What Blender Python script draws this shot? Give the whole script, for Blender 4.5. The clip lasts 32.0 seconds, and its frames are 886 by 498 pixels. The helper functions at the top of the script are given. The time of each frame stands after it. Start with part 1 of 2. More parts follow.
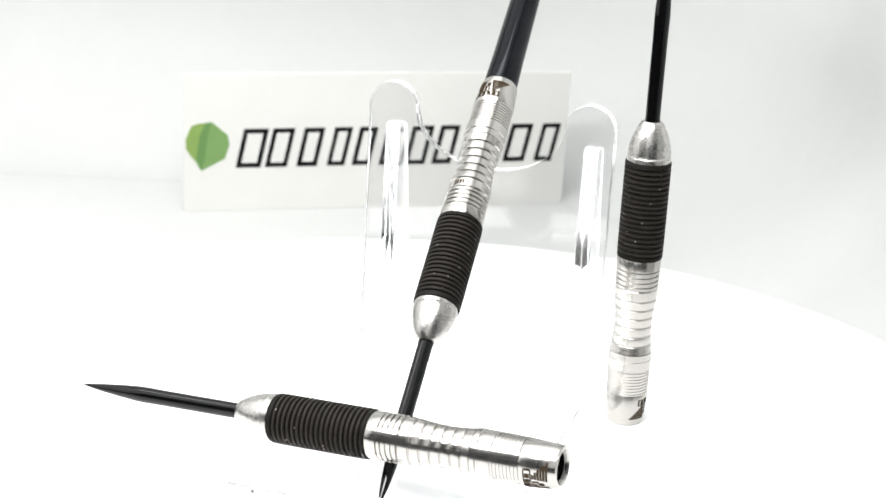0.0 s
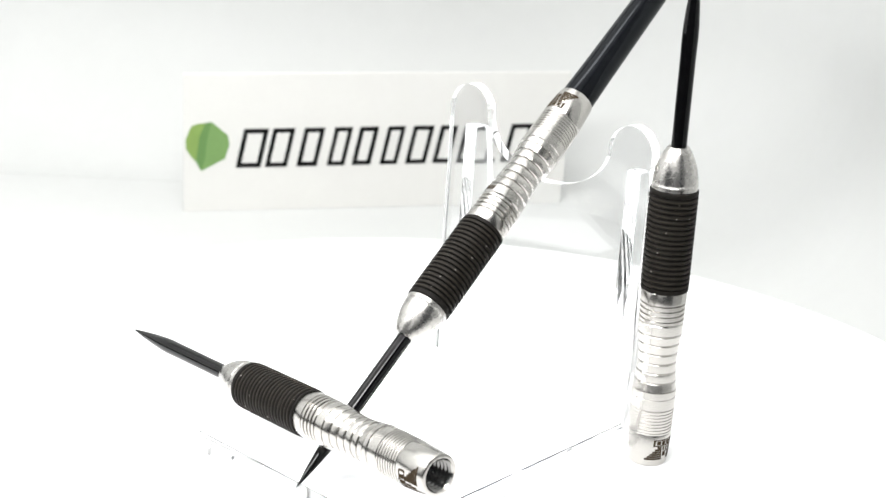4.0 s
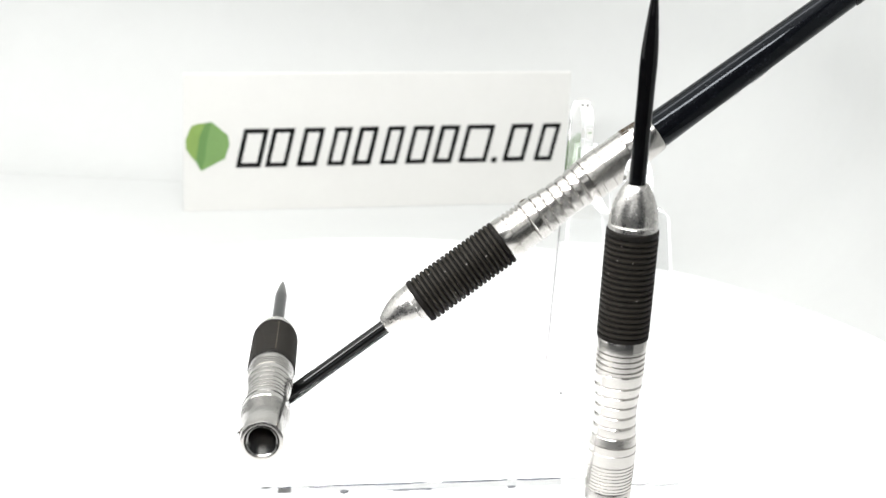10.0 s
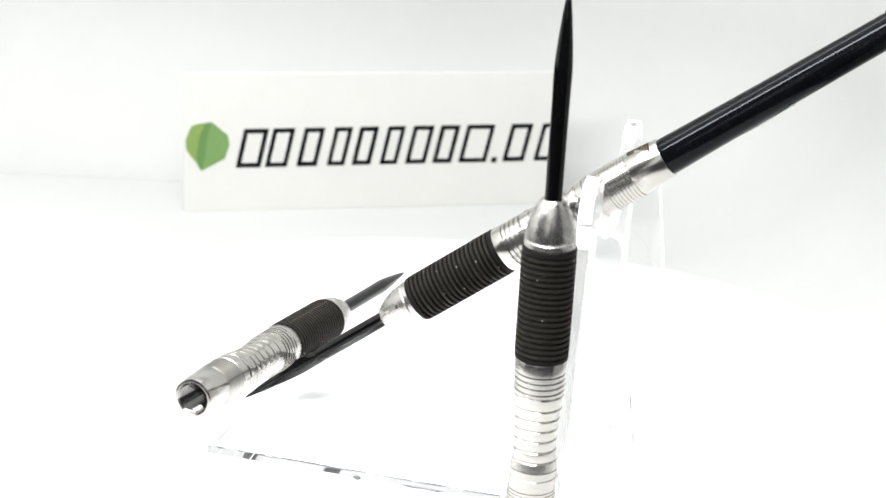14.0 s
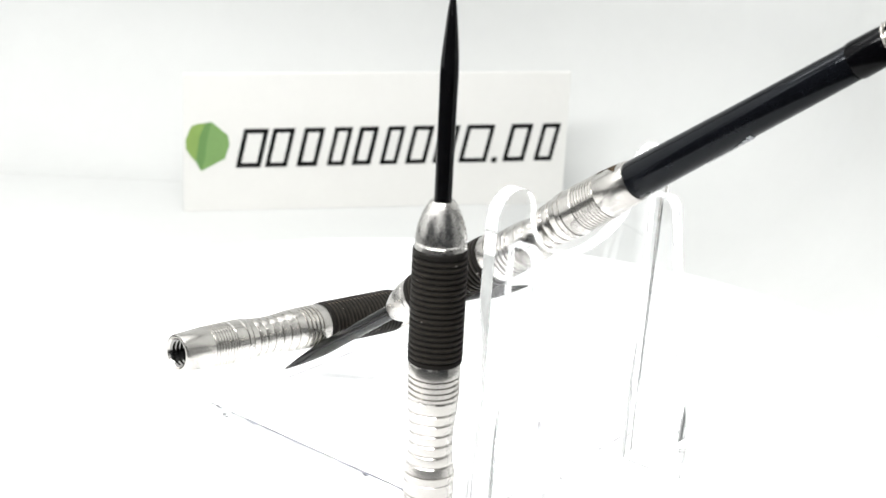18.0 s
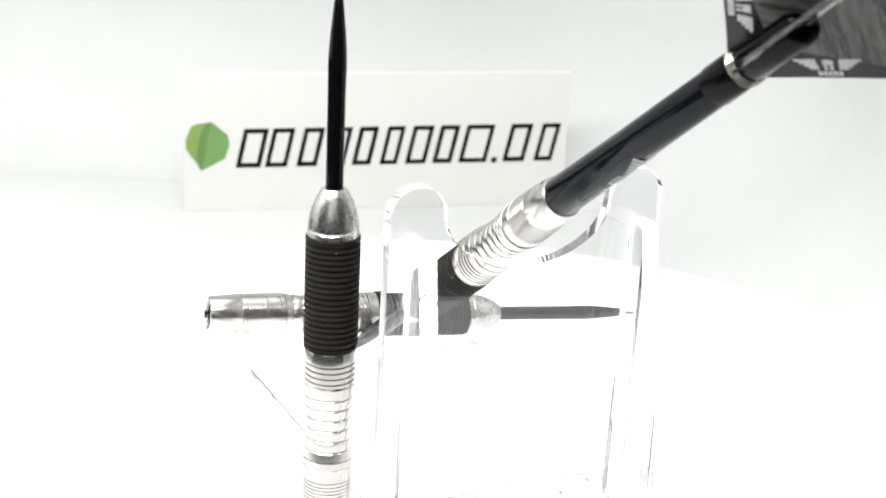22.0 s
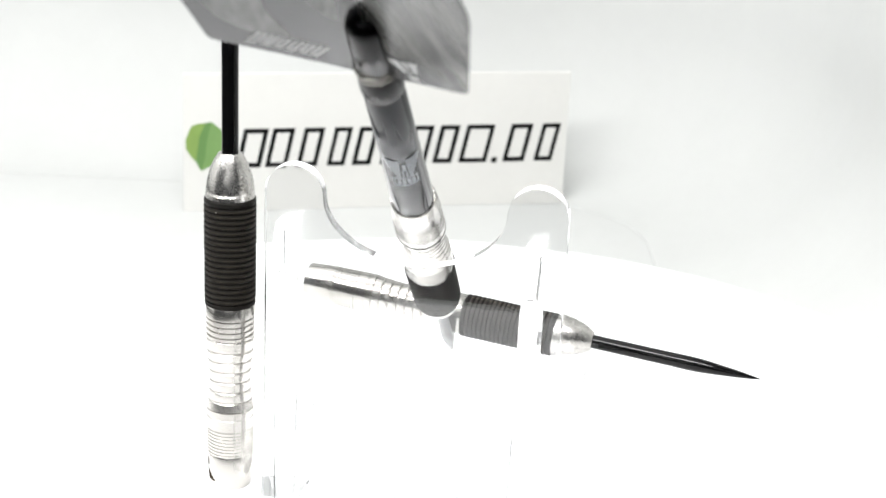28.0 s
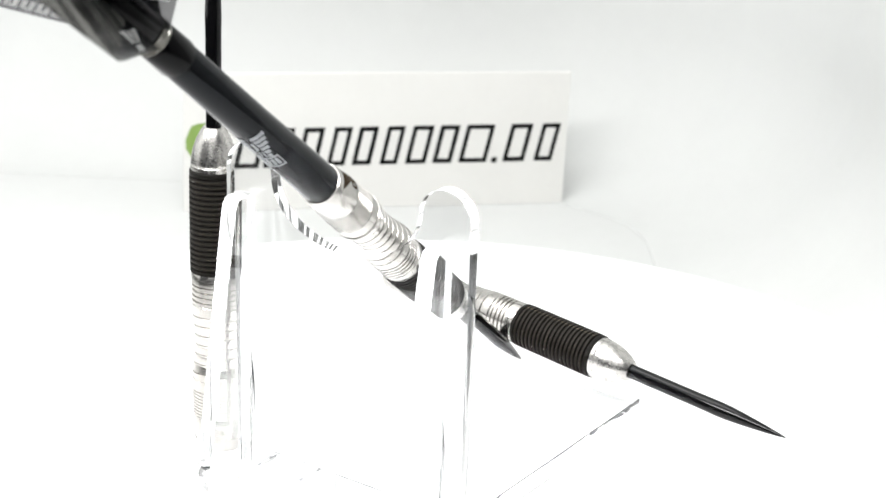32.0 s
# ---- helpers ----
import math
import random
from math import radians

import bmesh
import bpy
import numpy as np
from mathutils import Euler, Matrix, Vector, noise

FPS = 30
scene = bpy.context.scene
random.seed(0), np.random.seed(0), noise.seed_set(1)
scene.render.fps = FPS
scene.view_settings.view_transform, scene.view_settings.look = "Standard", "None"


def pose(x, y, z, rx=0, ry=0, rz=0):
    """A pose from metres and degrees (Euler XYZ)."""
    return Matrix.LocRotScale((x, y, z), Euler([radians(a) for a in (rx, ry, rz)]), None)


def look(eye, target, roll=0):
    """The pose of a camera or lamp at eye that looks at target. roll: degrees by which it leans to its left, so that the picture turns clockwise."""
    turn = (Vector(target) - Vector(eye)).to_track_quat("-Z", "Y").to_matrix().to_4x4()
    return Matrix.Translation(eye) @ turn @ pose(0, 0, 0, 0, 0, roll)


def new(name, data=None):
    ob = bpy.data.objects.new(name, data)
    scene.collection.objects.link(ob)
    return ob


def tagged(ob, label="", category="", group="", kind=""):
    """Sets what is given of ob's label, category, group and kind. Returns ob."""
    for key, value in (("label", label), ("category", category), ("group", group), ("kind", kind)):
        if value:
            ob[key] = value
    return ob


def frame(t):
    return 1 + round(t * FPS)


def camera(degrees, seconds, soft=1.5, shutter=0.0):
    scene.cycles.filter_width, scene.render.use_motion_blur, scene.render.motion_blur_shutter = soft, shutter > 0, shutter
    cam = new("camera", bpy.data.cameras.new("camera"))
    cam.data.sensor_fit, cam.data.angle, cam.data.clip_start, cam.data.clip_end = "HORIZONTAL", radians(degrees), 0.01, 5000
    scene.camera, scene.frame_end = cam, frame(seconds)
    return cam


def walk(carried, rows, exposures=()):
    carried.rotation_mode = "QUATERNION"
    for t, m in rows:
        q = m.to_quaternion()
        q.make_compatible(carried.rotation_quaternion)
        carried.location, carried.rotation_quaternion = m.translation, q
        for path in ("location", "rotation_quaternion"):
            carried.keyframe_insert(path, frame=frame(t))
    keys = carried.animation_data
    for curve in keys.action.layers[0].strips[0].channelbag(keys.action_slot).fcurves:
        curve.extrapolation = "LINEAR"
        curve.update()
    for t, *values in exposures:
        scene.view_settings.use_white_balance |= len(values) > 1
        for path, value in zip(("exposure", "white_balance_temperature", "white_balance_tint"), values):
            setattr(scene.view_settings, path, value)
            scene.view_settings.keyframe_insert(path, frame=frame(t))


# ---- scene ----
MM = 0.001

# ---- camera ----
cam = camera(30.747, 32.0, 1.5)
EYE = Vector((0.0003, -0.2476, 0.1203))
AIM = EYE + Vector((0, math.cos(radians(19.084)), -math.sin(radians(19.084))))
VIEW = look(EYE, AIM, 2.853)
cam.data.dof.use_dof = True
cam.data.dof.focus_distance = 0.262
cam.data.dof.aperture_fstop = 50
walk(cam, [(0.0, VIEW), (32.0, VIEW)])

# ---- light ----
world = bpy.data.worlds.new("world")
world.use_nodes = True
world.node_tree.nodes["Background"].inputs[0].default_value = (0.9, 0.95, 1.0, 1)
world.node_tree.nodes["Background"].inputs[1].default_value = 0.08
scene.world = world
scene.view_settings.exposure = 0.0
scene.cycles.max_bounces, scene.cycles.transmission_bounces, scene.cycles.glossy_bounces = 40, 40, 40


def area_lamp(name, place, target, wide, deep, watts, color=(1, 1, 1)):
    data = bpy.data.lights.new(name, "AREA")
    data.shape, data.size, data.size_y, data.energy, data.color = "RECTANGLE", wide, deep, watts, color
    ob = new(name, data)
    ob.matrix_world = look(place, target)
    return ob


area_lamp("led_bar_front", (-0.120, -0.15, 0.270), (-0.120, 0.02, 0), 0.34, 0.045, 1.70)
area_lamp("led_bar_back", (-0.140, 0.05, 0.300), (-0.140, 0.16, 0), 0.31, 0.045, 0.38)
area_lamp("diffuser_panel", (-0.11, 0.04, 0.320), (-0.11, 0.05, 0), 0.36, 0.42, 0.60)


# ---- materials ----
def material(name, color, rough=0.5, metal=0.0, vary=0.0, scale=200.0, bump=0.0, bump_scale=800.0, rough_vary=0.0, stretch=(1, 1, 1), **extra):
    """A Principled material whose colour, gloss and relief vary at two scales."""
    m = bpy.data.materials.new(name)
    turned, specks, crest, lean, warp = extra.pop("turned", 0), extra.pop("specks", 0), extra.pop("crest", 0), extra.pop("lean", 0), extra.pop("warp", 0)
    m.use_nodes = True
    nt = m.node_tree
    b = nt.nodes["Principled BSDF"]
    b.inputs["Base Color"].default_value = (*color, 1)
    b.inputs["Roughness"].default_value = rough
    b.inputs["Metallic"].default_value = metal
    for k, v in extra.items():
        b.inputs[k.replace("_", " ")].default_value = v
    co = nt.nodes.new("ShaderNodeTexCoord")
    mp = nt.nodes.new("ShaderNodeMapping")
    mp.inputs["Scale"].default_value = stretch
    tilt = nt.nodes.new("ShaderNodeMapping")
    tilt.inputs["Rotation"].default_value = (0, radians(lean), 0)
    nt.links.new(co.outputs["Object"], tilt.inputs["Vector"])
    nt.links.new(tilt.outputs["Vector"], mp.inputs["Vector"])

    def grain(s, detail):
        n = nt.nodes.new("ShaderNodeTexNoise")
        n.inputs["Scale"].default_value, n.inputs["Detail"].default_value, n.inputs["Distortion"].default_value = s, detail, warp
        nt.links.new(mp.outputs["Vector"], n.inputs["Vector"])
        return n

    if turned:
        # circular tool marks: the gloss spreads along the axis of the piece
        tg = nt.nodes.new("ShaderNodeTangent")
        tg.direction_type, tg.axis = "RADIAL", "Z"
        b.inputs["Anisotropic"].default_value, b.inputs["Anisotropic Rotation"].default_value = turned, 0.25
        nt.links.new(tg.outputs["Tangent"], b.inputs["Tangent"])
    if vary:
        n, n2 = grain(scale, 6), grain(scale * 7, 4)
        mix = nt.nodes.new("ShaderNodeMath")
        mix.operation = "MULTIPLY_ADD"
        mix.inputs[1].default_value, mix.inputs[2].default_value = 0.4, 0.0
        nt.links.new(n2.outputs["Fac"], mix.inputs[0])
        add = nt.nodes.new("ShaderNodeMath")
        add.operation = "MULTIPLY_ADD"
        add.inputs[1].default_value = 0.6
        nt.links.new(n.outputs["Fac"], add.inputs[0])
        nt.links.new(mix.outputs[0], add.inputs[2])
        ramp = nt.nodes.new("ShaderNodeValToRGB")
        ramp.color_ramp.elements[0].position, ramp.color_ramp.elements[1].position = (0.32, 0.68) if vary < 0.9 else (0.42, 0.60)
        ramp.color_ramp.elements[0].color = (*[max(0, c * (1 - vary)) for c in color], 1)
        ramp.color_ramp.elements[1].color = (*[min(1, c * (1 + vary)) for c in color], 1)
        nt.links.new(add.outputs[0], ramp.inputs["Fac"])
        nt.links.new(ramp.outputs["Color"], b.inputs["Base Color"])
        if rough_vary:
            rr = nt.nodes.new("ShaderNodeMapRange")
            rr.inputs["From Min"].default_value, rr.inputs["From Max"].default_value = 0.3, 0.7
            rr.inputs["To Min"].default_value, rr.inputs["To Max"].default_value = max(0.02, rough - rough_vary), rough + rough_vary
            nt.links.new(add.outputs[0], rr.inputs["Value"])
            nt.links.new(rr.outputs["Result"], b.inputs["Roughness"])
    if specks:
        vo = nt.nodes.new("ShaderNodeTexVoronoi")
        vo.inputs["Scale"].default_value = specks
        nt.links.new(mp.outputs["Vector"], vo.inputs["Vector"])
        lt = nt.nodes.new("ShaderNodeMath")
        lt.operation = "LESS_THAN"
        lt.inputs[1].default_value = 0.072
        nt.links.new(vo.outputs["Distance"], lt.inputs[0])
        mx = nt.nodes.new("ShaderNodeMix")
        mx.data_type = "RGBA"
        nt.links.new(lt.outputs[0], mx.inputs["Factor"])
        old = b.inputs["Base Color"].links[0].from_socket
        nt.links.new(old, mx.inputs["A"])
        mx.inputs["B"].default_value = (0.24, 0.225, 0.21, 1)
        nt.links.new(mx.outputs["Result"], b.inputs["Base Color"])
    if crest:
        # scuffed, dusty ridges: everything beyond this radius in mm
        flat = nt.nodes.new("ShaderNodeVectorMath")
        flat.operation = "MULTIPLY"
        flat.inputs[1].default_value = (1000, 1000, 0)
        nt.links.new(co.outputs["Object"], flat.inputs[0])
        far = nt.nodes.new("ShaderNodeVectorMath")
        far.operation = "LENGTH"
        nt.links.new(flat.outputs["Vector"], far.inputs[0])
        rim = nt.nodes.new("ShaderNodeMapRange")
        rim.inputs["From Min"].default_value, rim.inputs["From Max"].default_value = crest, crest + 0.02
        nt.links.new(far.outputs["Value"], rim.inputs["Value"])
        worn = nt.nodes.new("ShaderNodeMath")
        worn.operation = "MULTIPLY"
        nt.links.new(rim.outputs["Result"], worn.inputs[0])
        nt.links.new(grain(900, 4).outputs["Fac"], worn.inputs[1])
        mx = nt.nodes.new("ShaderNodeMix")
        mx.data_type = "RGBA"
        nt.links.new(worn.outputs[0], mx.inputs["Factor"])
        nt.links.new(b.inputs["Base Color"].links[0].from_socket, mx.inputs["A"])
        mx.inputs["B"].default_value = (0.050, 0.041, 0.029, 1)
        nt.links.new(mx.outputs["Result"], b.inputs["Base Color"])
    if bump:
        n = grain(bump_scale, 3)
        bp = nt.nodes.new("ShaderNodeBump")
        bp.inputs["Strength"].default_value, bp.inputs["Distance"].default_value = bump, 0.0002
        nt.links.new(n.outputs["Fac"], bp.inputs["Height"])
        nt.links.new(bp.outputs["Normal"], b.inputs["Normal"])
    return m


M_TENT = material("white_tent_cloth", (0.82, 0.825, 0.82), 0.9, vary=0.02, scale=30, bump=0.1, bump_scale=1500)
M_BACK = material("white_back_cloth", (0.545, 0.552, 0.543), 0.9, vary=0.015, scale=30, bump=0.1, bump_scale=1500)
# tent cloth toned down to grey so that less light bounces from the right
M_SIDE = material("dimming_side_cloth", (0.30, 0.305, 0.30), 0.9, vary=0.02, scale=30, bump=0.1, bump_scale=1500)
M_TABLE = material("white_turntable_plastic", (0.91, 0.91, 0.91), 0.45, vary=0.015, scale=60)
M_STEEL = material("turned_tungsten", (0.495, 0.480, 0.455), 0.22, 1.0, vary=0.06, scale=420, rough_vary=0.03, bump=0.02, bump_scale=2800, stretch=(1, 1, 6), turned=0.5)
M_NOSE = material("satin_tungsten", (0.50, 0.487, 0.466), 0.27, 1.0, vary=0.16, scale=700, rough_vary=0.05, bump=0.10, bump_scale=5000)
M_BORE = material("bored_tungsten", (0.22, 0.217, 0.21), 0.16, 1.0, vary=0.1, scale=500)
M_POINT = material("black_steel_point", (0.002, 0.002, 0.0023), 0.035, 0.0, vary=0.4, scale=900, Specular_IOR_Level=0.28)
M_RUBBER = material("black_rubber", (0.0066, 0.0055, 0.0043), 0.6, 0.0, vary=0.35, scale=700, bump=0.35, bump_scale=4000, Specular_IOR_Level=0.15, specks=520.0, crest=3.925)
M_SEAM = material("pale_brown_rubber_seam", (0.075, 0.058, 0.038), 0.7, vary=0.4, scale=1500)
M_SHAFT = material("black_anodised_shaft", (0.003, 0.0034, 0.0045), 0.07, 0.0, vary=0.3, scale=400, bump=0.02, bump_scale=2500, Specular_IOR_Level=0.15, Specular_Tint=(0.88, 0.94, 1.0, 1))
M_SOCKET = material("black_moulded_plastic", (0.0014, 0.0014, 0.0018), 0.14, 0.0, vary=0.3, scale=500, Specular_IOR_Level=0.08)
M_RING = material("spring_steel", (0.52, 0.50, 0.46), 0.18, 1.0, vary=0.05)
M_MARK = material("brown_engraving", (0.045, 0.032, 0.020), 0.9, 0.0, vary=0.3, scale=1500, Specular_IOR_Level=0.05)
M_WHITE_PRINT = material("white_print", (0.80, 0.80, 0.79), 0.5, vary=0.1, scale=1500)
M_SHAFT_PRINT = material("faded_white_print", (0.40, 0.42, 0.44), 0.5, vary=0.2, scale=900)
M_CARD = material("white_card", (0.635, 0.63, 0.608), 0.6, vary=0.015, scale=80)
M_BLACK_PRINT = material("black_print", (0.005, 0.005, 0.005), 0.7, vary=0.2, scale=300, Specular_IOR_Level=0.1)
M_GREEN = material("light_green_print", (0.147, 0.266, 0.082), 0.5, vary=0.08, scale=200)
M_GREEN_LIGHT = material("pale_green_print", (0.185, 0.290, 0.068), 0.5, vary=0.08, scale=200)
M_GREEN_DARK = material("dark_green_print", (0.098, 0.205, 0.056), 0.5, vary=0.08, scale=200)
M_FLIGHT = material("dark_grey_flight_film", (0.025, 0.025, 0.028), 0.13, vary=0.5, scale=70, stretch=(1, 1, 0.35), Specular_IOR_Level=0.75)
M_FUR = material("furry_grey_flight_film", (0.095, 0.095, 0.088), 0.2, vary=0.95, scale=150, stretch=(1.6, 1.6, 0.22), lean=-51.5, warp=0.6, Specular_IOR_Level=0.2)
M_DARK_PRINT = material("dark_film_print", (0.012, 0.012, 0.015), 0.25, vary=0.4, scale=200, Specular_IOR_Level=0.2)
M_PALE_PRINT = material("pale_film_print", (0.26, 0.26, 0.25), 0.25, vary=0.5, scale=120, stretch=(1, 1, 0.3))
# flat grey that stands in for dark reflections in the foot's edges
M_EDGE_REFLECTION = material("painted_edge_reflection", (0.14, 0.146, 0.17), 0.4, vary=0.4, scale=600)
M_ROOM = material("dark_desk_top", (0.035, 0.035, 0.035), 0.7, vary=0.05, scale=3)
M_ACRYLIC = material("clear_acrylic", (0.96, 0.965, 0.968), 0.0, Transmission_Weight=1.0, IOR=1.6)


# ---- mesh helpers ----
def part(name, bm, mat, parent=None, label="", smooth=True):
    """Links a bmesh as one mesh object, under a thing where one is given."""
    bmesh.ops.recalc_face_normals(bm, faces=bm.faces)
    me = bpy.data.meshes.new(name)
    bm.to_mesh(me)
    bm.free()
    if smooth:
        me.polygons.foreach_set("use_smooth", [True] * len(me.polygons))
        me.set_sharp_from_angle(angle=radians(35))
    me.materials.append(mat)
    ob = new(name, me)
    ob.parent = parent
    return tagged(ob, label) if label else ob


def lathe(profile, n=72, closed=False):
    """Turns (z, r) pairs in mm round the z axis; r = 0 closes an end."""
    bm = bmesh.new()
    rings = []
    for z, r in profile:
        if r <= 1e-6:
            rings.append([bm.verts.new((0, 0, z * MM))])
        else:
            rings.append([bm.verts.new((r * MM * math.cos(2 * math.pi * i / n), r * MM * math.sin(2 * math.pi * i / n), z * MM)) for i in range(n)])
    pairs = list(zip(rings, rings[1:])) + ([(rings[-1], rings[0])] if closed else [])
    for a, b in pairs:
        for i in range(n):
            j = (i + 1) % n
            if len(a) == 1 and len(b) == 1:
                continue
            if len(a) == 1:
                bm.faces.new((a[0], b[i], b[j]))
            elif len(b) == 1:
                bm.faces.new((a[i], a[j], b[0]))
            else:
                bm.faces.new((a[i], a[j], b[j], b[i]))
    return bm


def box(bm, cx, cy, cz, sx, sy, sz, bevel=0.0, m=None):
    """A box in mm, bevelled, into bm."""
    made = bmesh.ops.create_cube(bm, size=1)["verts"]
    bmesh.ops.scale(bm, verts=made, vec=(sx * MM, sy * MM, sz * MM))
    if bevel:
        edges = {e for v in made for e in v.link_edges}
        made = bmesh.ops.bevel(bm, geom=list(edges), offset=bevel * MM, segments=3, affect="EDGES", profile=0.5)["verts"]
        made = list({v for v in made})
    bmesh.ops.translate(bm, verts=made, vec=(cx * MM, cy * MM, cz * MM))
    if m is not None:
        bmesh.ops.transform(bm, matrix=m, verts=made)
    return bm


def extrude_outline(points, depth, bevel=0.0):
    """A flat outline of (x, z) in mm, thickened along y, centred on y = 0, its rims bevelled."""
    bm = bmesh.new()
    front = [bm.verts.new((x * MM, -depth / 2 * MM, z * MM)) for x, z in points]
    back = [bm.verts.new((x * MM, depth / 2 * MM, z * MM)) for x, z in points]
    bm.faces.new(front)
    bm.faces.new(back[::-1])
    n = len(points)
    for i in range(n):
        bm.faces.new((front[i], back[i], back[(i + 1) % n], front[(i + 1) % n]))
    if bevel:
        rims = [e for e in bm.edges if len({round(v.co.y, 7) for v in e.verts}) == 1]
        bmesh.ops.bevel(bm, geom=rims, offset=bevel * MM, segments=4, affect="EDGES", profile=0.5)
        bm.normal_update()
        for f in bm.faces:
            f.smooth = abs(f.normal.y) < 0.999
    return bm


def arc(cx, cz, r, a0, a1, n):
    return [(cx + r * math.cos(radians(a0 + (a1 - a0) * i / n)), cz + r * math.sin(radians(a0 + (a1 - a0) * i / n))) for i in range(n + 1)]


# ---- light tent and room ----
FLOOR = -0.030
LEFT, RIGHT, BACK = -0.30, 0.113, 0.292
SWEEP = 0.052


def plain(name, label, size, place, mat):
    bm = bmesh.new()
    box(bm, 0, 0, 0, *[s * 1000 for s in size], bevel=0)
    ob = part(name, bm, mat, smooth=False)
    ob.location = place
    return tagged(ob, label, kind="structure")


def tent_sheet(name, prof, mat, label):
    """A cloth drawn along a profile of (y, z), 2 mm thick."""
    bm = bmesh.new()
    cols = [[[bm.verts.new((x, y + 0.002 * d, z - 0.002 * d)) for y, z in prof] for d in (0, 1)] for x in (LEFT, RIGHT)]
    for a, b in zip(cols, cols[1:]):
        for k in (0, 1):
            for i in range(len(prof) - 1):
                bm.faces.new((a[k][i], b[k][i], b[k][i + 1], a[k][i + 1]))
    return tagged(part(name, bm, mat), label, kind="structure")


TOP, FRONT = 0.324, -0.262
MID, DEEP = (BACK + FRONT) / 2, BACK - FRONT
SPAN, CENTRE = RIGHT - LEFT, (RIGHT + LEFT) / 2
plain("wall_left", "white cloth side of the light tent", (0.004, BACK + 0.12, TOP - 0.02), (LEFT - 0.002, (BACK - 0.12) / 2, (TOP + 0.02) / 2), M_TENT)
# out of view; its grey tone keeps the right of the tent dimmer
plain("wall_right", "unseen grey side of the light tent, added to dim the right", (0.004, 0.098, TOP - FLOOR), (RIGHT + 0.002, -0.051, (TOP + FLOOR) / 2), M_SIDE)
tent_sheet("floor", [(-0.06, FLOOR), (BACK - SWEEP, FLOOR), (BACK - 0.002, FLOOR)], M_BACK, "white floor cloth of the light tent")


def backdrop():
    """Back cloth: sweeps up from the floor and softly round into the right side, close round the turntable."""
    bm = bmesh.new()
    turn = 0.095
    path = [(x, BACK, 0, -1, SWEEP) for x in (LEFT, -0.20, -0.10, -0.04, 0.0, RIGHT - turn)]
    for i in range(1, 17):
        a = i / 16 * math.pi / 2
        path.append((RIGHT - turn + turn * math.sin(a), BACK - turn + turn * math.cos(a), -math.sin(a), -math.cos(a), SWEEP))
    for y in (0.180, 0.165, 0.150, 0.135, 0.120, 0.105, 0.090, 0.075, 0.060, 0.045, 0.030, 0.015, 0.0):
        path.append((RIGHT, y, -1, 0, min(SWEEP, 0.85 * (RIGHT - math.sqrt(max(0, 0.1085 ** 2 - y * y))))))
    bend = [i * math.pi / 2 / 24 for i in range(25)]
    cols = []
    for x, y, nx, ny, r in path:
        lip = r + 0.001
        cols.append([bm.verts.new((x + nx * lip, y + ny * lip, FLOOR + 0.00004))] + [bm.verts.new((x + nx * r * (1 - math.sin(a)), y + ny * r * (1 - math.sin(a)), FLOOR + 0.00004 + r * (1 - math.cos(a)))) for a in bend] + [bm.verts.new((x, y, TOP))])
    for a, b in zip(cols, cols[1:]):
        for i in range(26):
            bm.faces.new((a[i], b[i], b[i + 1], a[i + 1]))
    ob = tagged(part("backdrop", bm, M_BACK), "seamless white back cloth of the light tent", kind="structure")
    thick = ob.modifiers.new("thickness", "SOLIDIFY")
    thick.thickness, thick.offset = 0.0001, 1 if ob.data.polygons[0].normal.y > 0 else -1
    return ob


backdrop()
plain("ceiling", "white cloth top of the light tent", (SPAN + 0.008, DEEP, 0.004), (CENTRE, MID, TOP + 0.004), M_TENT)


def front_cloth():
    """Front of the tent, with an opening through which the lens looks."""
    bm = bmesh.new()
    low, west, east, x0, x1, z1 = 0.085, -0.12, 0.06, -0.03, 0.03, 0.15
    for a, b, c, d in ((west, east, z1, TOP), (west, x0, low, z1), (x1, east, low, z1)):
        box(bm, (a + b) * 500, FRONT * 1000, (c + d) * 500, (b - a) * 1000, 4, (d - c) * 1000)
    return tagged(part("wall_front", bm, M_TENT, smooth=False), "white cloth front of the tent with an opening", kind="structure")


front_cloth()
plain("desk_top", "dark desk top under the light tent", (0.90, 0.86, 0.02), (-0.09, -0.02, FLOOR - 0.014), M_ROOM)


# ---- turntable ----
def turntable():
    base = new("turntable")
    tagged(base, "round white rotating display turntable with a rounded rim", "turntable")
    part("plate", lathe([(0, 0), (0, 106.6), (-0.4, 107.6), (-1.2, 108.2), (-6, 108.2), (-7, 107.4), (-7.2, 100), (-7.2, 0)], 180), M_TABLE, base)
    part("foot", lathe([(-7.2, 88), (-29.6, 92), (-29.9, 92), (-29.9, 0)], 120), M_TABLE, base, "white plastic drive housing under the plate")
    return base


# ---- darts ----
def rings(z0, z1, n, r0, r1, depth, fill=0.5):
    """Profile of n turned grooves between z0 and z1 (falling), with radius r0 to r1 and groove depth."""
    out = []
    for i in range(n):
        a = z0 + (z1 - z0) * i / n
        b = z0 + (z1 - z0) * (i + 1) / n
        r = r0 + (r1 - r0) * (i + 0.5) / n
        w = b - a
        out += [(a + w * 0.02, r - depth), (a + w * (0.5 - fill / 2), r - depth), (a + w * (0.56 - fill / 2), r), (a + w * (0.44 + fill / 2), r), (a + w * (0.5 + fill / 2), r - depth)]
    return out


LENGTH, POINT = 54.4, 30.2


def waist(z):
    """Radius of the waisted stretch at z mm from the rear end."""
    t = (z - 13.5) / 10.0
    return 3.62 - 0.42 * math.sin(math.pi * min(1, max(0, t)))


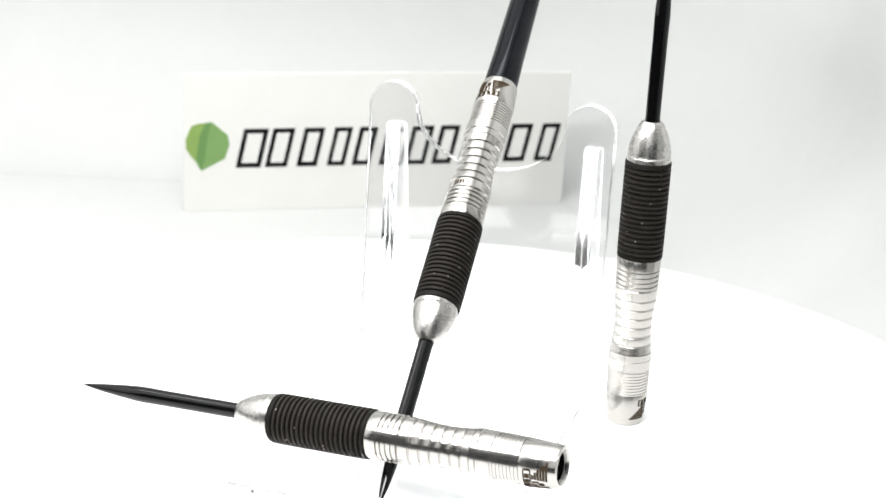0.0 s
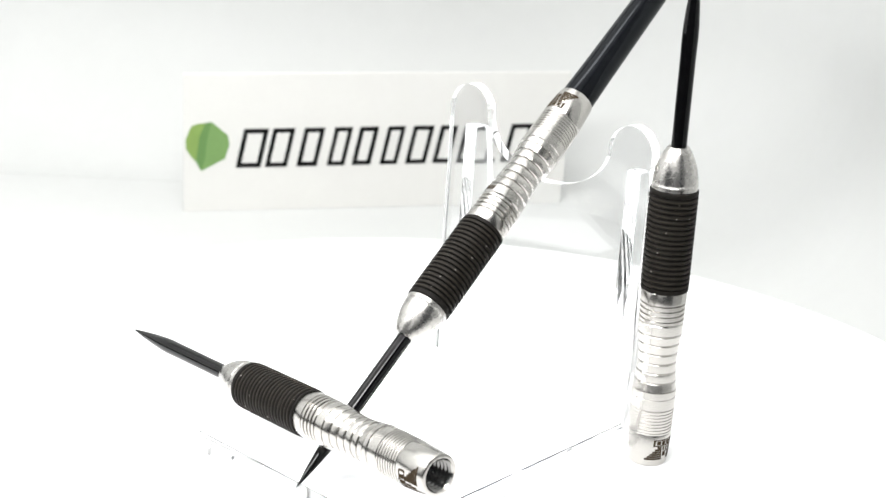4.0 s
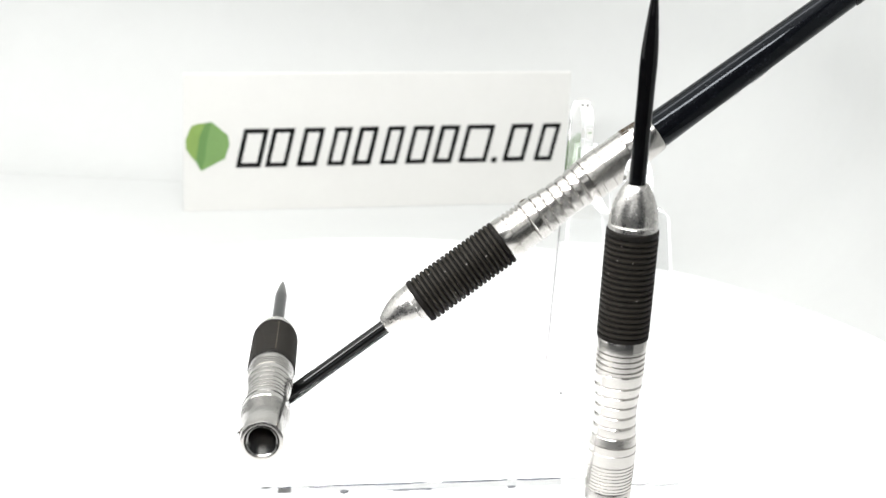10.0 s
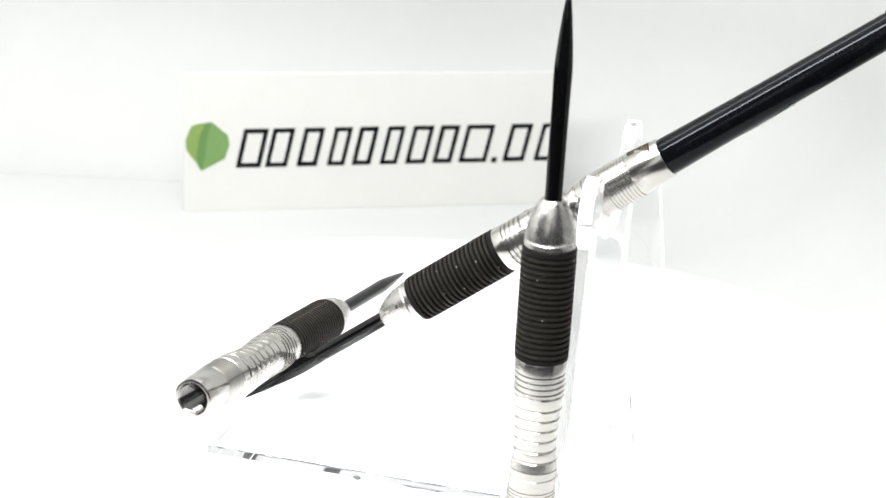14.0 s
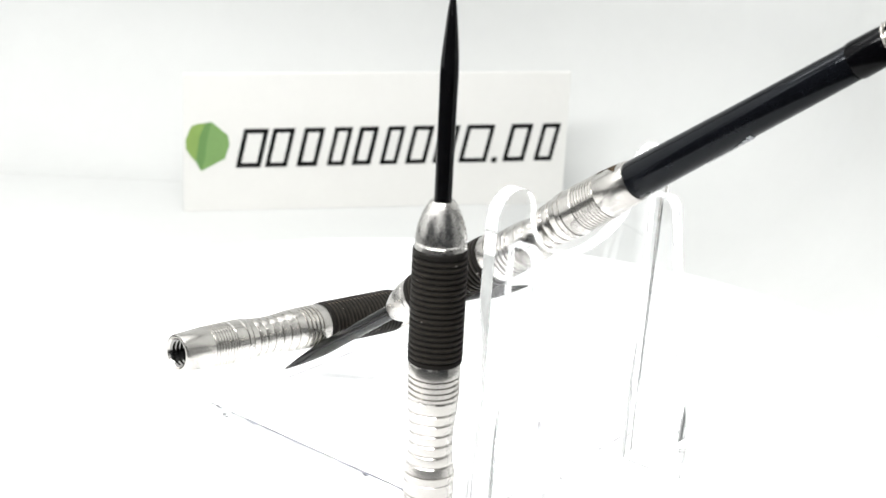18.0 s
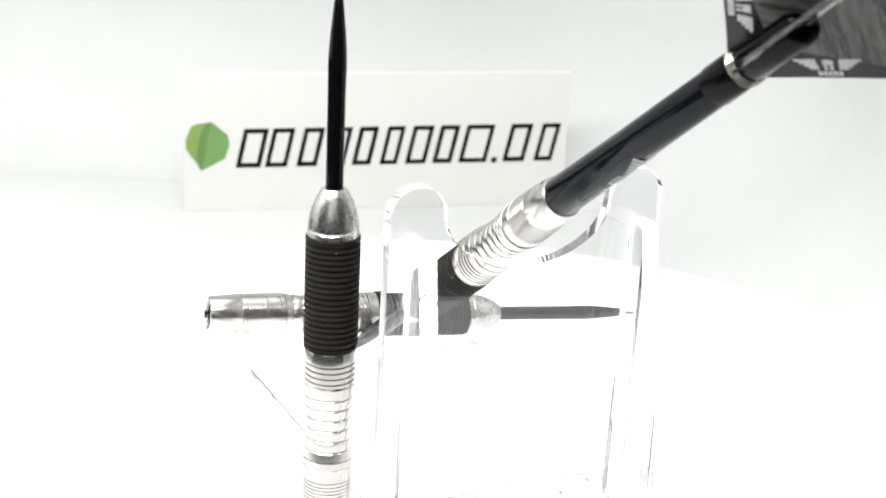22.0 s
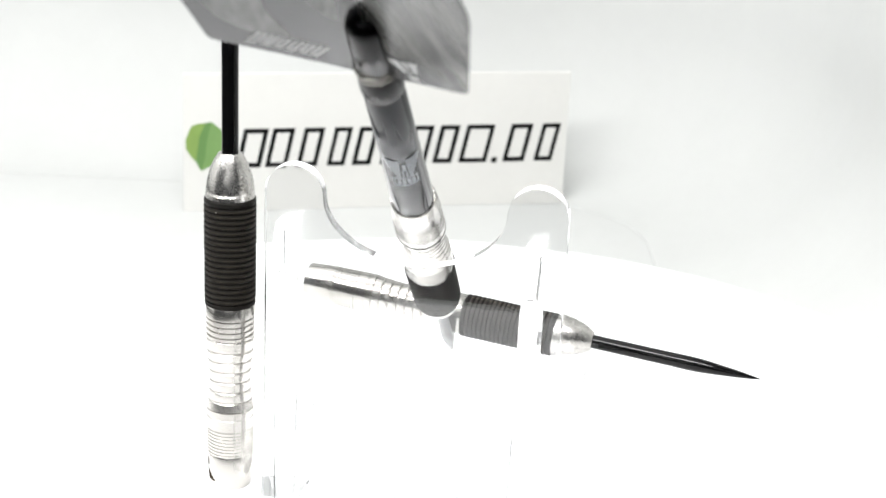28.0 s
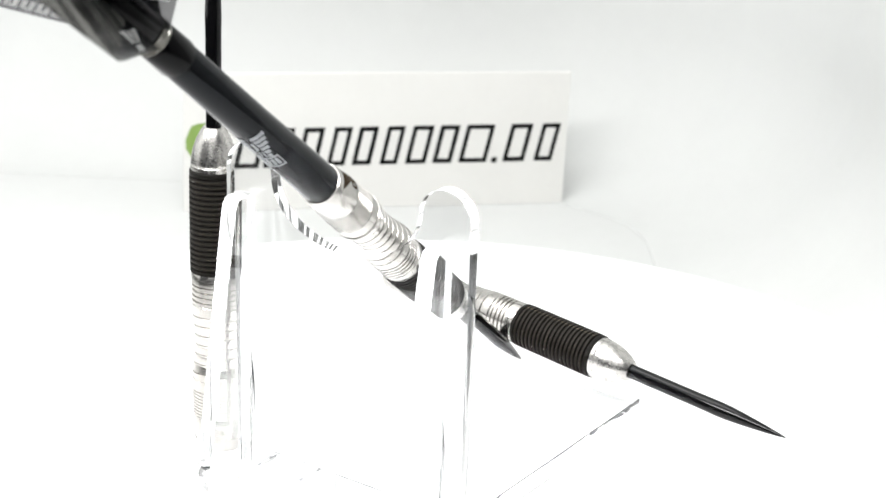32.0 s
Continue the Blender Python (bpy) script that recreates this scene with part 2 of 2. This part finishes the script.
def barrel_profile():
    p = [(30.5, 0), (30.5, 3.70), (30.4, 3.76), (28.7, 3.76)]
    p += rings(28.6, 25.1, 4, 3.74, 3.72, 0.24, 0.62)
    p += [(24.95, 3.70), (23.6, 3.66)]
    for i in range(6):
        a = 23.4 - i * 1.66
        ra, rb = waist(a), waist(a - 1.66)
        p += [(a, ra + 0.02), (a - 0.05, ra - 0.16), (a - 0.16, ra - 0.20), (a - 0.38, ra + 0.03), (a - 1.60, rb + 0.05)]
    p += [(13.4, 3.50), (13.3, 3.72), (12.5, 3.76), (12.4, 3.58), (12.1, 3.58), (12.0, 3.70), (10.2, 3.72)]
    p += rings(10.1, 5.6, 8, 3.70, 3.60, 0.11, 0.6)
    p += [(5.5, 3.62), (0.35, 3.24), (0.08, 3.16), (0, 3.0), (0, 2.62), (0.3, 2.42)]
    return p


def nose_profile():
    z0 = LENGTH
    p = [(z0, 1.27), (z0, 1.62), (z0 - 0.25, 1.86), (z0 - 1.0, 2.30), (z0 - 2.0, 2.78), (z0 - 3.0, 3.14), (z0 - 4.0, 3.41), (z0 - 5.0, 3.58), (z0 - 5.75, 3.66)]
    return p + [(z0 - 5.85, 3.60), (z0 - 6.0, 3.60), (z0 - 6.1, 3.68), (z0 - 6.75, 3.70), (z0 - 6.8, 3.60), (z0 - 6.8, 0)]


def grip_profile():
    top, end, n = 47.6, 30.55, 18
    high, low = 3.94, 3.58
    p = [(top, 3.3), (top, 3.70), (top - 0.15, 3.86), (top - 0.4, 3.90), (top - 0.75, 3.91), (top - 0.88, 3.84)]
    a0, a1 = top - 1.0, end + 0.85
    step = (a0 - a1) / n
    for i in range(n):
        a = a0 - i * step
        p += [(a - step * f, low + (high - low) * k) for f, k in ((0.0, 0.0), (0.10, 0.0), (0.16, 0.55), (0.27, 0.90), (0.42, 1.0), (0.62, 1.0), (0.80, 0.92), (0.93, 0.60))]
    return p + [(a1, low), (a1 - 0.08, low), (a1 - 0.18, 3.84), (a1 - 0.4, 3.90), (end + 0.12, 3.88), (end, 3.70), (end, 3.3)]


def surface_radius(z):
    return 3.24 + (3.62 - 3.24) * (z - 0.35) / 5.15


def mark_patch(bm, z0, z1, a0, a1, radius, lift=0.03):
    """A small plate that hugs a turned surface: z range in mm and angle range, into bm."""
    n = 6
    rows = []
    for z in (z0, z1):
        r = (radius(z) + lift) * MM
        rows.append([bm.verts.new((r * math.cos(a0 + (a1 - a0) * i / n), r * math.sin(a0 + (a1 - a0) * i / n), z * MM)) for i in range(n + 1)])
    for i in range(n):
        bm.faces.new((rows[0][i], rows[0][i + 1], rows[1][i + 1], rows[1][i]))


def emblem(name, parent, mat, label, z, size, radius, lift=0.03, turn=0.0, spread=1.0):
    """Maker's mark as plain shapes: a framed row of bars, and stepped wings that widen away from it."""
    bm = bmesh.new()

    def p(z0, z1, a0, a1):
        mark_patch(bm, z - z1 * size, z - z0 * size, turn + a0 * spread, turn + a1 * spread, radius, lift)

    for z0, z1 in ((-0.05, 0.14), (1.0, 1.19)):
        p(z0, z1, -0.62, 0.62)
    for a in (-0.62, 0.56):
        p(0.14, 1.0, a, a + 0.08)
    for a in (-0.46, -0.22, 0.02, 0.26):
        p(0.22, 0.92, a, a + 0.18)
    for k in range(6):
        w = 0.42 + 0.11 * k
        z0 = 1.25 + 0.42 * k
        p(z0, z0 + 0.34, -w, -0.22 + 0.012 * k)
        p(z0, z0 + 0.34, 0.22 - 0.012 * k, w)
    p(1.3, 2.0, -0.15, -0.05)
    p(1.3, 2.3, 0.03, 0.12)
    p(2.2, 3.1, -0.12, 0.05)
    return part(name, bm, mat, parent, label)


def dart(label):
    """A steel-tip dart without shaft: rear end at the origin, tip up the z axis."""
    base = new("dart")
    tagged(base, label, "dart", "darts on the turntable")
    b = part("barrel", lathe(barrel_profile(), 96), M_STEEL, base, "turned silver tungsten barrel with grooves")
    bore = [(0.02, 2.62), (0.5, 2.30)]
    for i in range(13):
        z = 0.6 + i * 0.8
        bore += [(z, 2.12), (z + 0.15, 2.12), (z + 0.40, 2.46), (z + 0.55, 2.46)]
    part("threaded_bore", lathe(bore + [(11.4, 2.1), (12.0, 0)], 48), M_BORE, base, "threaded socket in the rear end")
    emblem("engraving", b, M_MARK, "dark brown laser-engraved winged emblem", 4.9, 1.0, surface_radius, 0.04, 0.0, 1.12)
    for k in range(4 if "complete" in label else 0):
        bm = bmesh.new()
        mark_patch(bm, 23.8, 24.7, -0.26 + 0.14 * k, -0.17 + 0.14 * k, lambda z: 3.68, 0.03)
        part("engraving", bm, M_MARK, b, "small dark engraved mark")
    bm = bmesh.new()
    for z0, z1, a0, a1 in () if "upright" not in label else ((2.6, 2.9, 2.35, 2.75), (3.1, 3.7, 2.4, 2.5), (3.1, 3.4, 2.6, 2.75), (3.9, 4.2, 2.45, 2.7), (1.9, 2.4, 2.5, 2.62)):
        mark_patch(bm, z0, z1, a0, a1, surface_radius)
    if bm.faces:
        part("engraving", bm, M_RING, b, "pale engraved mark on the rear end")
    else:
        bm.free()
    part("nose", lathe(nose_profile(), 72), M_NOSE, base, "rounded silver nose cone")
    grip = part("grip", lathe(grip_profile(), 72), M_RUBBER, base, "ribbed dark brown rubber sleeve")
    if "lying" in label:
        bm = bmesh.new()
        step = (47.6 - 1.0 - 30.55 - 0.85) / 18
        for i in range(18):
            a = 46.6 - i * step
            mark_patch(bm, a - step * 0.80, a - step * 0.27, radians(130.0), radians(132.6), lambda z: 3.92, 0.045)
        part("mould_seam", bm, M_SEAM, grip, "pale brown mould seam across the ridges")
    z = LENGTH
    tip = [(z - 2, 0), (z - 2, 1.24), (z + 0.6, 1.24), (z + 14, 1.25), (z + 17.5, 1.30), (z + 19.5, 1.24), (z + 22, 1.05), (z + 26, 0.66), (z + 29, 0.27), (z + 30.0, 0.09), (z + POINT, 0)]
    part("point", lathe(tip, 40), M_POINT, base, "long black steel point")
    return base


WINGS = (129, 68, -51, -112)


def flight_wing(parent, turn, bars, horn):
    """One film wing of the flight: its outline in mm from the axis, with pale printed shapes along the front edge."""
    out = [(0.4, -44.2), (2.6, -44.6), (5.5, -48.4), (15.3, -60.7), (15.8, -61.4), (16.0, -62.3), (16.7, -70), (17.5, -79.0), (17.4, -81.0), (16.6, -83.2), (15.0, -84.6), (8.0, -87.0), (0.4, -88)]
    w = part("flight_wing", extrude_outline(out, 0.18), M_FLIGHT if horn else M_FUR, parent, "dark grey printed film wing" if horn else "film wing with a pale furry print", smooth=False)
    w.rotation_euler = (0, 0, radians(turn))
    for k in range(bars):
        bm = bmesh.new()
        f = 0.34 + 0.085 * k
        edge = pose((2.6 + 13.2 * f - 1.3) * MM, 0, (-44.6 - 16.6 * f - 1.5) * MM, 0, 51.4, 0)
        for dx, dz, sx, sz in ((-0.48, 0, 0.55, 2.0), (0.42, 0, 0.55, 2.0), (0, 0.75, 1.3, 0.5)):
            box(bm, dx, 0, dz, sx, 0.26, sz, 0, edge)
        part("print", bm, M_WHITE_PRINT, w, "pale grey printed bar", smooth=False)
    if not bars:
        for y in (-0.1, 0.1):
            bm = bmesh.new()
            rim = [(2.7, -44.9), (5.5, -48.5), (8.5, -52.2), (11.5, -55.9), (14.5, -59.6)]
            a = [bm.verts.new((x * MM, y * MM, z * MM)) for x, z in rim]
            b = [bm.verts.new(((x - 0.78 * w) * MM, y * MM, (z - 0.62 * w) * MM)) for (x, z), w in zip(rim, (3.2, 4.6, 3.4, 2.2, 0.8))]
            for i in range(len(rim) - 1):
                bm.faces.new((a[i], a[i + 1], b[i + 1], b[i]))
            part("print", bm, M_DARK_PRINT, w, "dark printed band along the front edge", smooth=False)
        # winged emblem over a short bar, along the slanted front edge
        edge = pose(6.4 * MM, 0, -52.4 * MM, 0, 51.4, 0)
        bm = bmesh.new()
        for side in (-1, 1):
            for k in range(4):
                box(bm, side * (1.75 + 0.30 * (3 - k)), 0, -1.2 + 0.44 * k, 2.5 - 0.46 * k, 0.26, 0.40, 0, edge)
        box(bm, 0, 0, -0.85, 1.5, 0.26, 1.1, 0.25, edge)
        box(bm, -0.35, 0, 0.0, 0.35, 0.26, 0.8, 0, edge)
        box(bm, 0.35, 0, 0.0, 0.35, 0.26, 0.8, 0, edge)
        part("print", bm, M_WHITE_PRINT, w, "pale winged emblem", smooth=False)
        bm = bmesh.new()
        for k in range(5):
            box(bm, -1.2 + 0.6 * k, 0, 1.0, 0.46, 0.26, 0.75, 0, edge)
        part("print", bm, M_WHITE_PRINT, w, "row of short pale bars under the emblem", smooth=False)
    if horn:
        for y in (-0.105, 0.105):
            bm = bmesh.new()
            spine = [(8.2, -57.0, 0.3), (9.3, -58.4, 1.4), (10.6, -61.0, 2.4), (11.9, -64.5, 3.0), (12.4, -69.0, 3.5), (11.5, -75.0, 3.9), (9.0, -81.0, 4.2), (6.5, -86.0, 4.2)]
            a = [bm.verts.new(((x - r * 0.8) * MM, y * MM, (z + r * 0.3) * MM)) for x, z, r in spine]
            b = [bm.verts.new(((x + r * 0.8) * MM, y * MM, (z - r * 0.3) * MM)) for x, z, r in spine]
            for i in range(len(spine) - 1):
                bm.faces.new((a[i], a[i + 1], b[i + 1], b[i]))
            part("print", bm, M_PALE_PRINT, w, "pale grey curved printed shape", smooth=False)
            bm = bmesh.new()
            streak = [(2.9, -57.5, 0.2), (3.4, -60.0, 0.9), (4.0, -64.0, 1.4), (4.3, -69.0, 1.6), (4.2, -74.0, 1.2), (3.6, -79.0, 0.5)]
            a = [bm.verts.new(((x - r) * MM, y * MM, z * MM)) for x, z, r in streak]
            b = [bm.verts.new(((x + r) * MM, y * MM, z * MM)) for x, z, r in streak]
            for i in range(len(streak) - 1):
                bm.faces.new((a[i], a[i + 1], b[i + 1], b[i]))
            part("print", bm, M_PALE_PRINT, w, "pale grey printed streak", smooth=False)
    return w


def shaft_and_flight(base, up, seen):
    s = part("shaft", lathe([(0.02, 0), (0.02, 2.95), (-0.6, 3.0), (-6, 2.88), (-20, 2.68), (-38.3, 2.5), (-38.6, 2.4), (-38.6, 0)], 64), M_SHAFT, base, "smooth glossy black shaft")
    part("shaft_top", lathe([(-38.6, 0), (-38.6, 2.50), (-38.75, 2.64), (-39.1, 2.68), (-43.6, 2.58), (-44.1, 2.4), (-44.1, 0)], 64), M_SOCKET, base, "black cap at the shaft's end")
    for k in range(3):
        top = -44.15 - k * 0.55
        part("spring_ring", lathe([(top, 2.3), (top - 0.06, 2.58), (top - 0.16, 2.70), (top - 0.28, 2.74), (top - 0.40, 2.70), (top - 0.50, 2.58), (top - 0.54, 2.3)], 48, True), M_RING, base, "bright steel spring ring")
    part("flight_socket", lathe([(-45.8, 0), (-45.8, 2.40), (-46.3, 2.58), (-51, 2.52), (-55.0, 2.42), (-56.0, 2.2), (-56.7, 1.75), (-57.0, 1.1), (-57.0, 0.9), (-54.0, 0.8), (-54.0, 0)], 48), M_SOCKET, base, "black slotted flight holder")
    for turn, bars, horn in zip(WINGS, (0, 6, 0, 6), (False, True, False, True)):
        flight_wing(base, up + turn, bars, horn)
    emblem("print", s, M_SHAFT_PRINT, "white printed winged emblem", -12.4, 2.3, lambda z: 3.0 + 0.012 * z, 0.04, radians(seen), 0.95)
    return s


# ---- clear stand ----
def stand():
    """Clear acrylic stand: an upright plate with a round cut between two prongs, two ribs behind it, on a flat foot."""
    base = new("display_stand")
    tagged(base, "clear acrylic display stand with a round notch", "stand")
    foot, h, prong = 3.7, 54.8, 4.4
    bow = [(13.5 * math.cos(radians(a)), h - prong + 9.2 * math.sin(radians(a))) for a in range(-6, -175, -6)]
    out = [(-22.3, -0.3), (22.3, -0.3)] + arc(22.3 - prong, h - prong, prong, 0, 180, 20) + bow + arc(prong - 22.3, h - prong, prong, 0, 180, 20)
    bm = extrude_outline(out, 2.1, 0.05)
    bmesh.ops.translate(bm, verts=bm.verts, vec=(0, -0.0011, 0))
    lean = pose(0, 0, 0, -1.5, 0, 0)
    bmesh.ops.transform(bm, matrix=lean, verts=bm.verts)
    part("back_plate", bm, M_ACRYLIC, base, "clear plate with two rounded prongs, leaning back slightly", smooth=False)
    for x in (-18.2, 18.2):
        side = [(0.06, 0.0), (11.4, 0.32), (10.8, 5.0), (4.2, 45.4)] + arc(2.6, 45.4, 1.6, 0, 90, 5)[1:] + [(0.06, 47.0)]
        bm = extrude_outline(side, 2.7, 0.12)
        bmesh.ops.transform(bm, matrix=lean @ Matrix.Translation((x * MM, 0, 0)) @ pose(0, 0, 0, 0, 0, 90), verts=bm.verts)
        part("rib", bm, M_ACRYLIC, base, "clear tapered rib behind the plate", smooth=False)
    bm = bmesh.new()
    box(bm, 0, -30.2, foot / 2 + 0.02, 44.6, 56, foot, 0.15)
    part("foot", bm, M_ACRYLIC, base, "clear flat foot lying on the turntable", smooth=False)
    # broken grey strips along the foot's long edges: dark edge reflections painted as colour
    rng = random.Random(4)
    for x, spans in ((22.32, ((-56.5, -55.2), (-52.8, -52.0), (-49.3, -46.2), (-45.6, -31.0), (-28.5, -18.0), (-16.5, -9.5))), (-22.32, ((-41.5, -40.0), (-33.6, -23.5), (-12.0, -10.5)))):
        bm = bmesh.new()
        for y0, y1 in spans:
            n = max(2, int((y1 - y0) / 1.2))
            rows = []
            for i in range(n + 1):
                y = y0 + (y1 - y0) * i / n
                w = rng.uniform(0.05, 0.2) * (1.8 if y1 - y0 < 4 else 1) * math.sin(math.pi * (0.12 + 0.76 * i / n))
                side = 1 if x > 0 else -1
                rows.append((bm.verts.new((x * MM, y * MM, (foot - 0.1 - w) * MM)), bm.verts.new(((x - side * w) * MM, y * MM, (foot + 0.035) * MM))))
            for a, b in zip(rows, rows[1:]):
                bm.faces.new((a[0], b[0], b[1], a[1]))
        part("edge_reflection", bm, M_EDGE_REFLECTION, base, "grey painted reflection along the foot's rim", smooth=False)
    for o in base.children_recursive:
        o.visible_shadow = False
    return base


# ---- sign card ----
def sign_card():
    base = new("sign_card")
    tagged(base, "white card with green flight emblem and black lettering bars", "sign")
    bm = bmesh.new()
    box(bm, 58.9, 0, 21, 117.8, 1.2, 42, 0.2)
    part("card", bm, M_CARD, base, smooth=False)

    def flat(name, points, mat, label, lift=0.0, hole=()):
        bm = bmesh.new()
        y = -(0.64 + lift) * MM
        outer = [bm.verts.new((x * MM, y, z * MM)) for x, z in points]
        if hole:
            inner = [bm.verts.new((x * MM, y, z * MM)) for x, z in hole]
            for i in range(len(outer)):
                j = (i + 1) % len(outer)
                bm.faces.new((outer[i], outer[j], inner[j], inner[i]))
        else:
            bm.faces.new(outer)
        made = bmesh.ops.extrude_face_region(bm, geom=list(bm.faces))["geom"]
        bmesh.ops.translate(bm, verts=[g for g in made if isinstance(g, bmesh.types.BMVert)], vec=(0, -0.00006, 0))
        return part(name, bm, mat, base, label, smooth=False)

    flat("emblem_wing", [(2.3, 26.3), (4.2, 27.0), (6.4, 27.2), (4.6, 23.0), (3.6, 15.4), (2.2, 17.0), (0.6, 19.6), (0.7, 22.6)], M_GREEN_LIGHT, "pale green half of the emblem")
    flat("emblem_fold", [(6.4, 27.2), (8.2, 27.6), (6.9, 22.0), (6.3, 16.4), (5.1, 12.6), (3.6, 15.4), (4.6, 23.0)], M_GREEN_DARK, "dark green fold of the emblem", 0.01)
    flat("emblem_wing", [(8.2, 27.6), (13.0, 23.4), (13.5, 20.6), (12.2, 16.3), (5.1, 12.5), (6.3, 16.4), (6.9, 22.0)], M_GREEN, "green half of the emblem")
    # slanted open frames stand for the printed name: foot, width, and slant of each
    for foot, wide, stroke in ((15.3, 7.4, 0.95), (24.0, 6.6, 0.9), (33.4, 6.2, 0.95), (42.6, 5.4, 0.85), (50.2, 5.8, 0.95), (58.8, 5.4, 0.85), (66.7, 6.4, 0.9), (75.2, 6.0, 0.95), (83.4, 8.8, 0.9), (97.4, 6.9, 0.95), (107.4, 5.8, 0.9)):
        z0, z1 = 13.3 + 0.006 * foot, 25.2 + 0.006 * foot
        stroke += 0.45
        k = 0.21

        def slanted(x, z):
            return (x + k * (z - z0), z)

        outer = [slanted(foot, z0), slanted(foot + wide, z0), slanted(foot + wide, z1), slanted(foot, z1)]
        inner = [slanted(foot + stroke, z0 + stroke), slanted(foot + wide - stroke, z0 + stroke), slanted(foot + wide - stroke, z1 - stroke), slanted(foot + stroke, z1 - stroke)]
        flat("lettering_bar", outer, M_BLACK_PRINT, "black slanted open bar", 0.0, inner)
    flat("lettering_bar", [(93.8, 13.6), (95.5, 13.6), (95.8, 15.3), (94.1, 15.3)], M_BLACK_PRINT, "small black printed dot")
    return base


def axis_pose(rear, tip, face):
    """Pose of a thing at rear, in mm, whose z axis points at tip and whose x axis leans to face."""
    a, b = Vector(rear) * MM, Vector(tip) * MM
    z = (b - a).normalized()
    x = Vector(face)
    x = (x - z * x.dot(z)).normalized()
    return Matrix.Translation(a) @ Matrix((x, z.cross(x), z)).transposed().to_4x4()


def angle_round(m, way):
    """Degrees round the z axis of the pose m at which the direction way lies."""
    v = m.to_3x3().inverted() @ Vector(way)
    return math.degrees(math.atan2(v.y, v.x))


LEAN_POSE = axis_pose((9.0, 33.63, 53.99), (-7.43, -31.48, 4.25), (-0.5, -0.85, 0.2))
TABLE = turntable()
STANDING = dart("silver and black dart standing upright on its rear end")
LYING = dart("silver and black dart lying across another dart's point")
LEANING = dart("complete dart with black shaft and grey flight leaning on stand")
shaft_and_flight(LEANING, angle_round(LEAN_POSE, (0, 0, 1)), angle_round(LEAN_POSE, (0.14, 0.99, 0.3)))
STAND = stand()
CARD = sign_card()
CARD.matrix_world = pose(-0.0776, 0.2096, FLOOR, 0, 0, 13.8)

PLACES = [
    (TABLE, Matrix.Identity(4)),
    (STANDING, axis_pose((33.84, 13.3, 0), (34.2, 13.6, 85), (0.945, -0.326, 0))),
    (LYING, axis_pose((19.17, -38.17, 15.48), (-57.75, -4.21, 9.33), (-0.1, -0.87, -0.5))),
    (LEANING, LEAN_POSE),
    (STAND, pose(0.0075, 0.0255, 0, 0, 0, -17.8)),
]


def turned(t):
    """Degrees by which the turntable has gone round, clockwise from above."""
    return math.degrees(0.107507 * t + 0.0135972 * t * t / 100 - 0.0155784 * t ** 3 / 3000)


def motions():
    times = [i * 0.5 for i in range(65)]
    for ob, m in PLACES:
        walk(ob, [(t, pose(0, 0, 0, 0, 0, -turned(t)) @ m) for t in times])


motions()
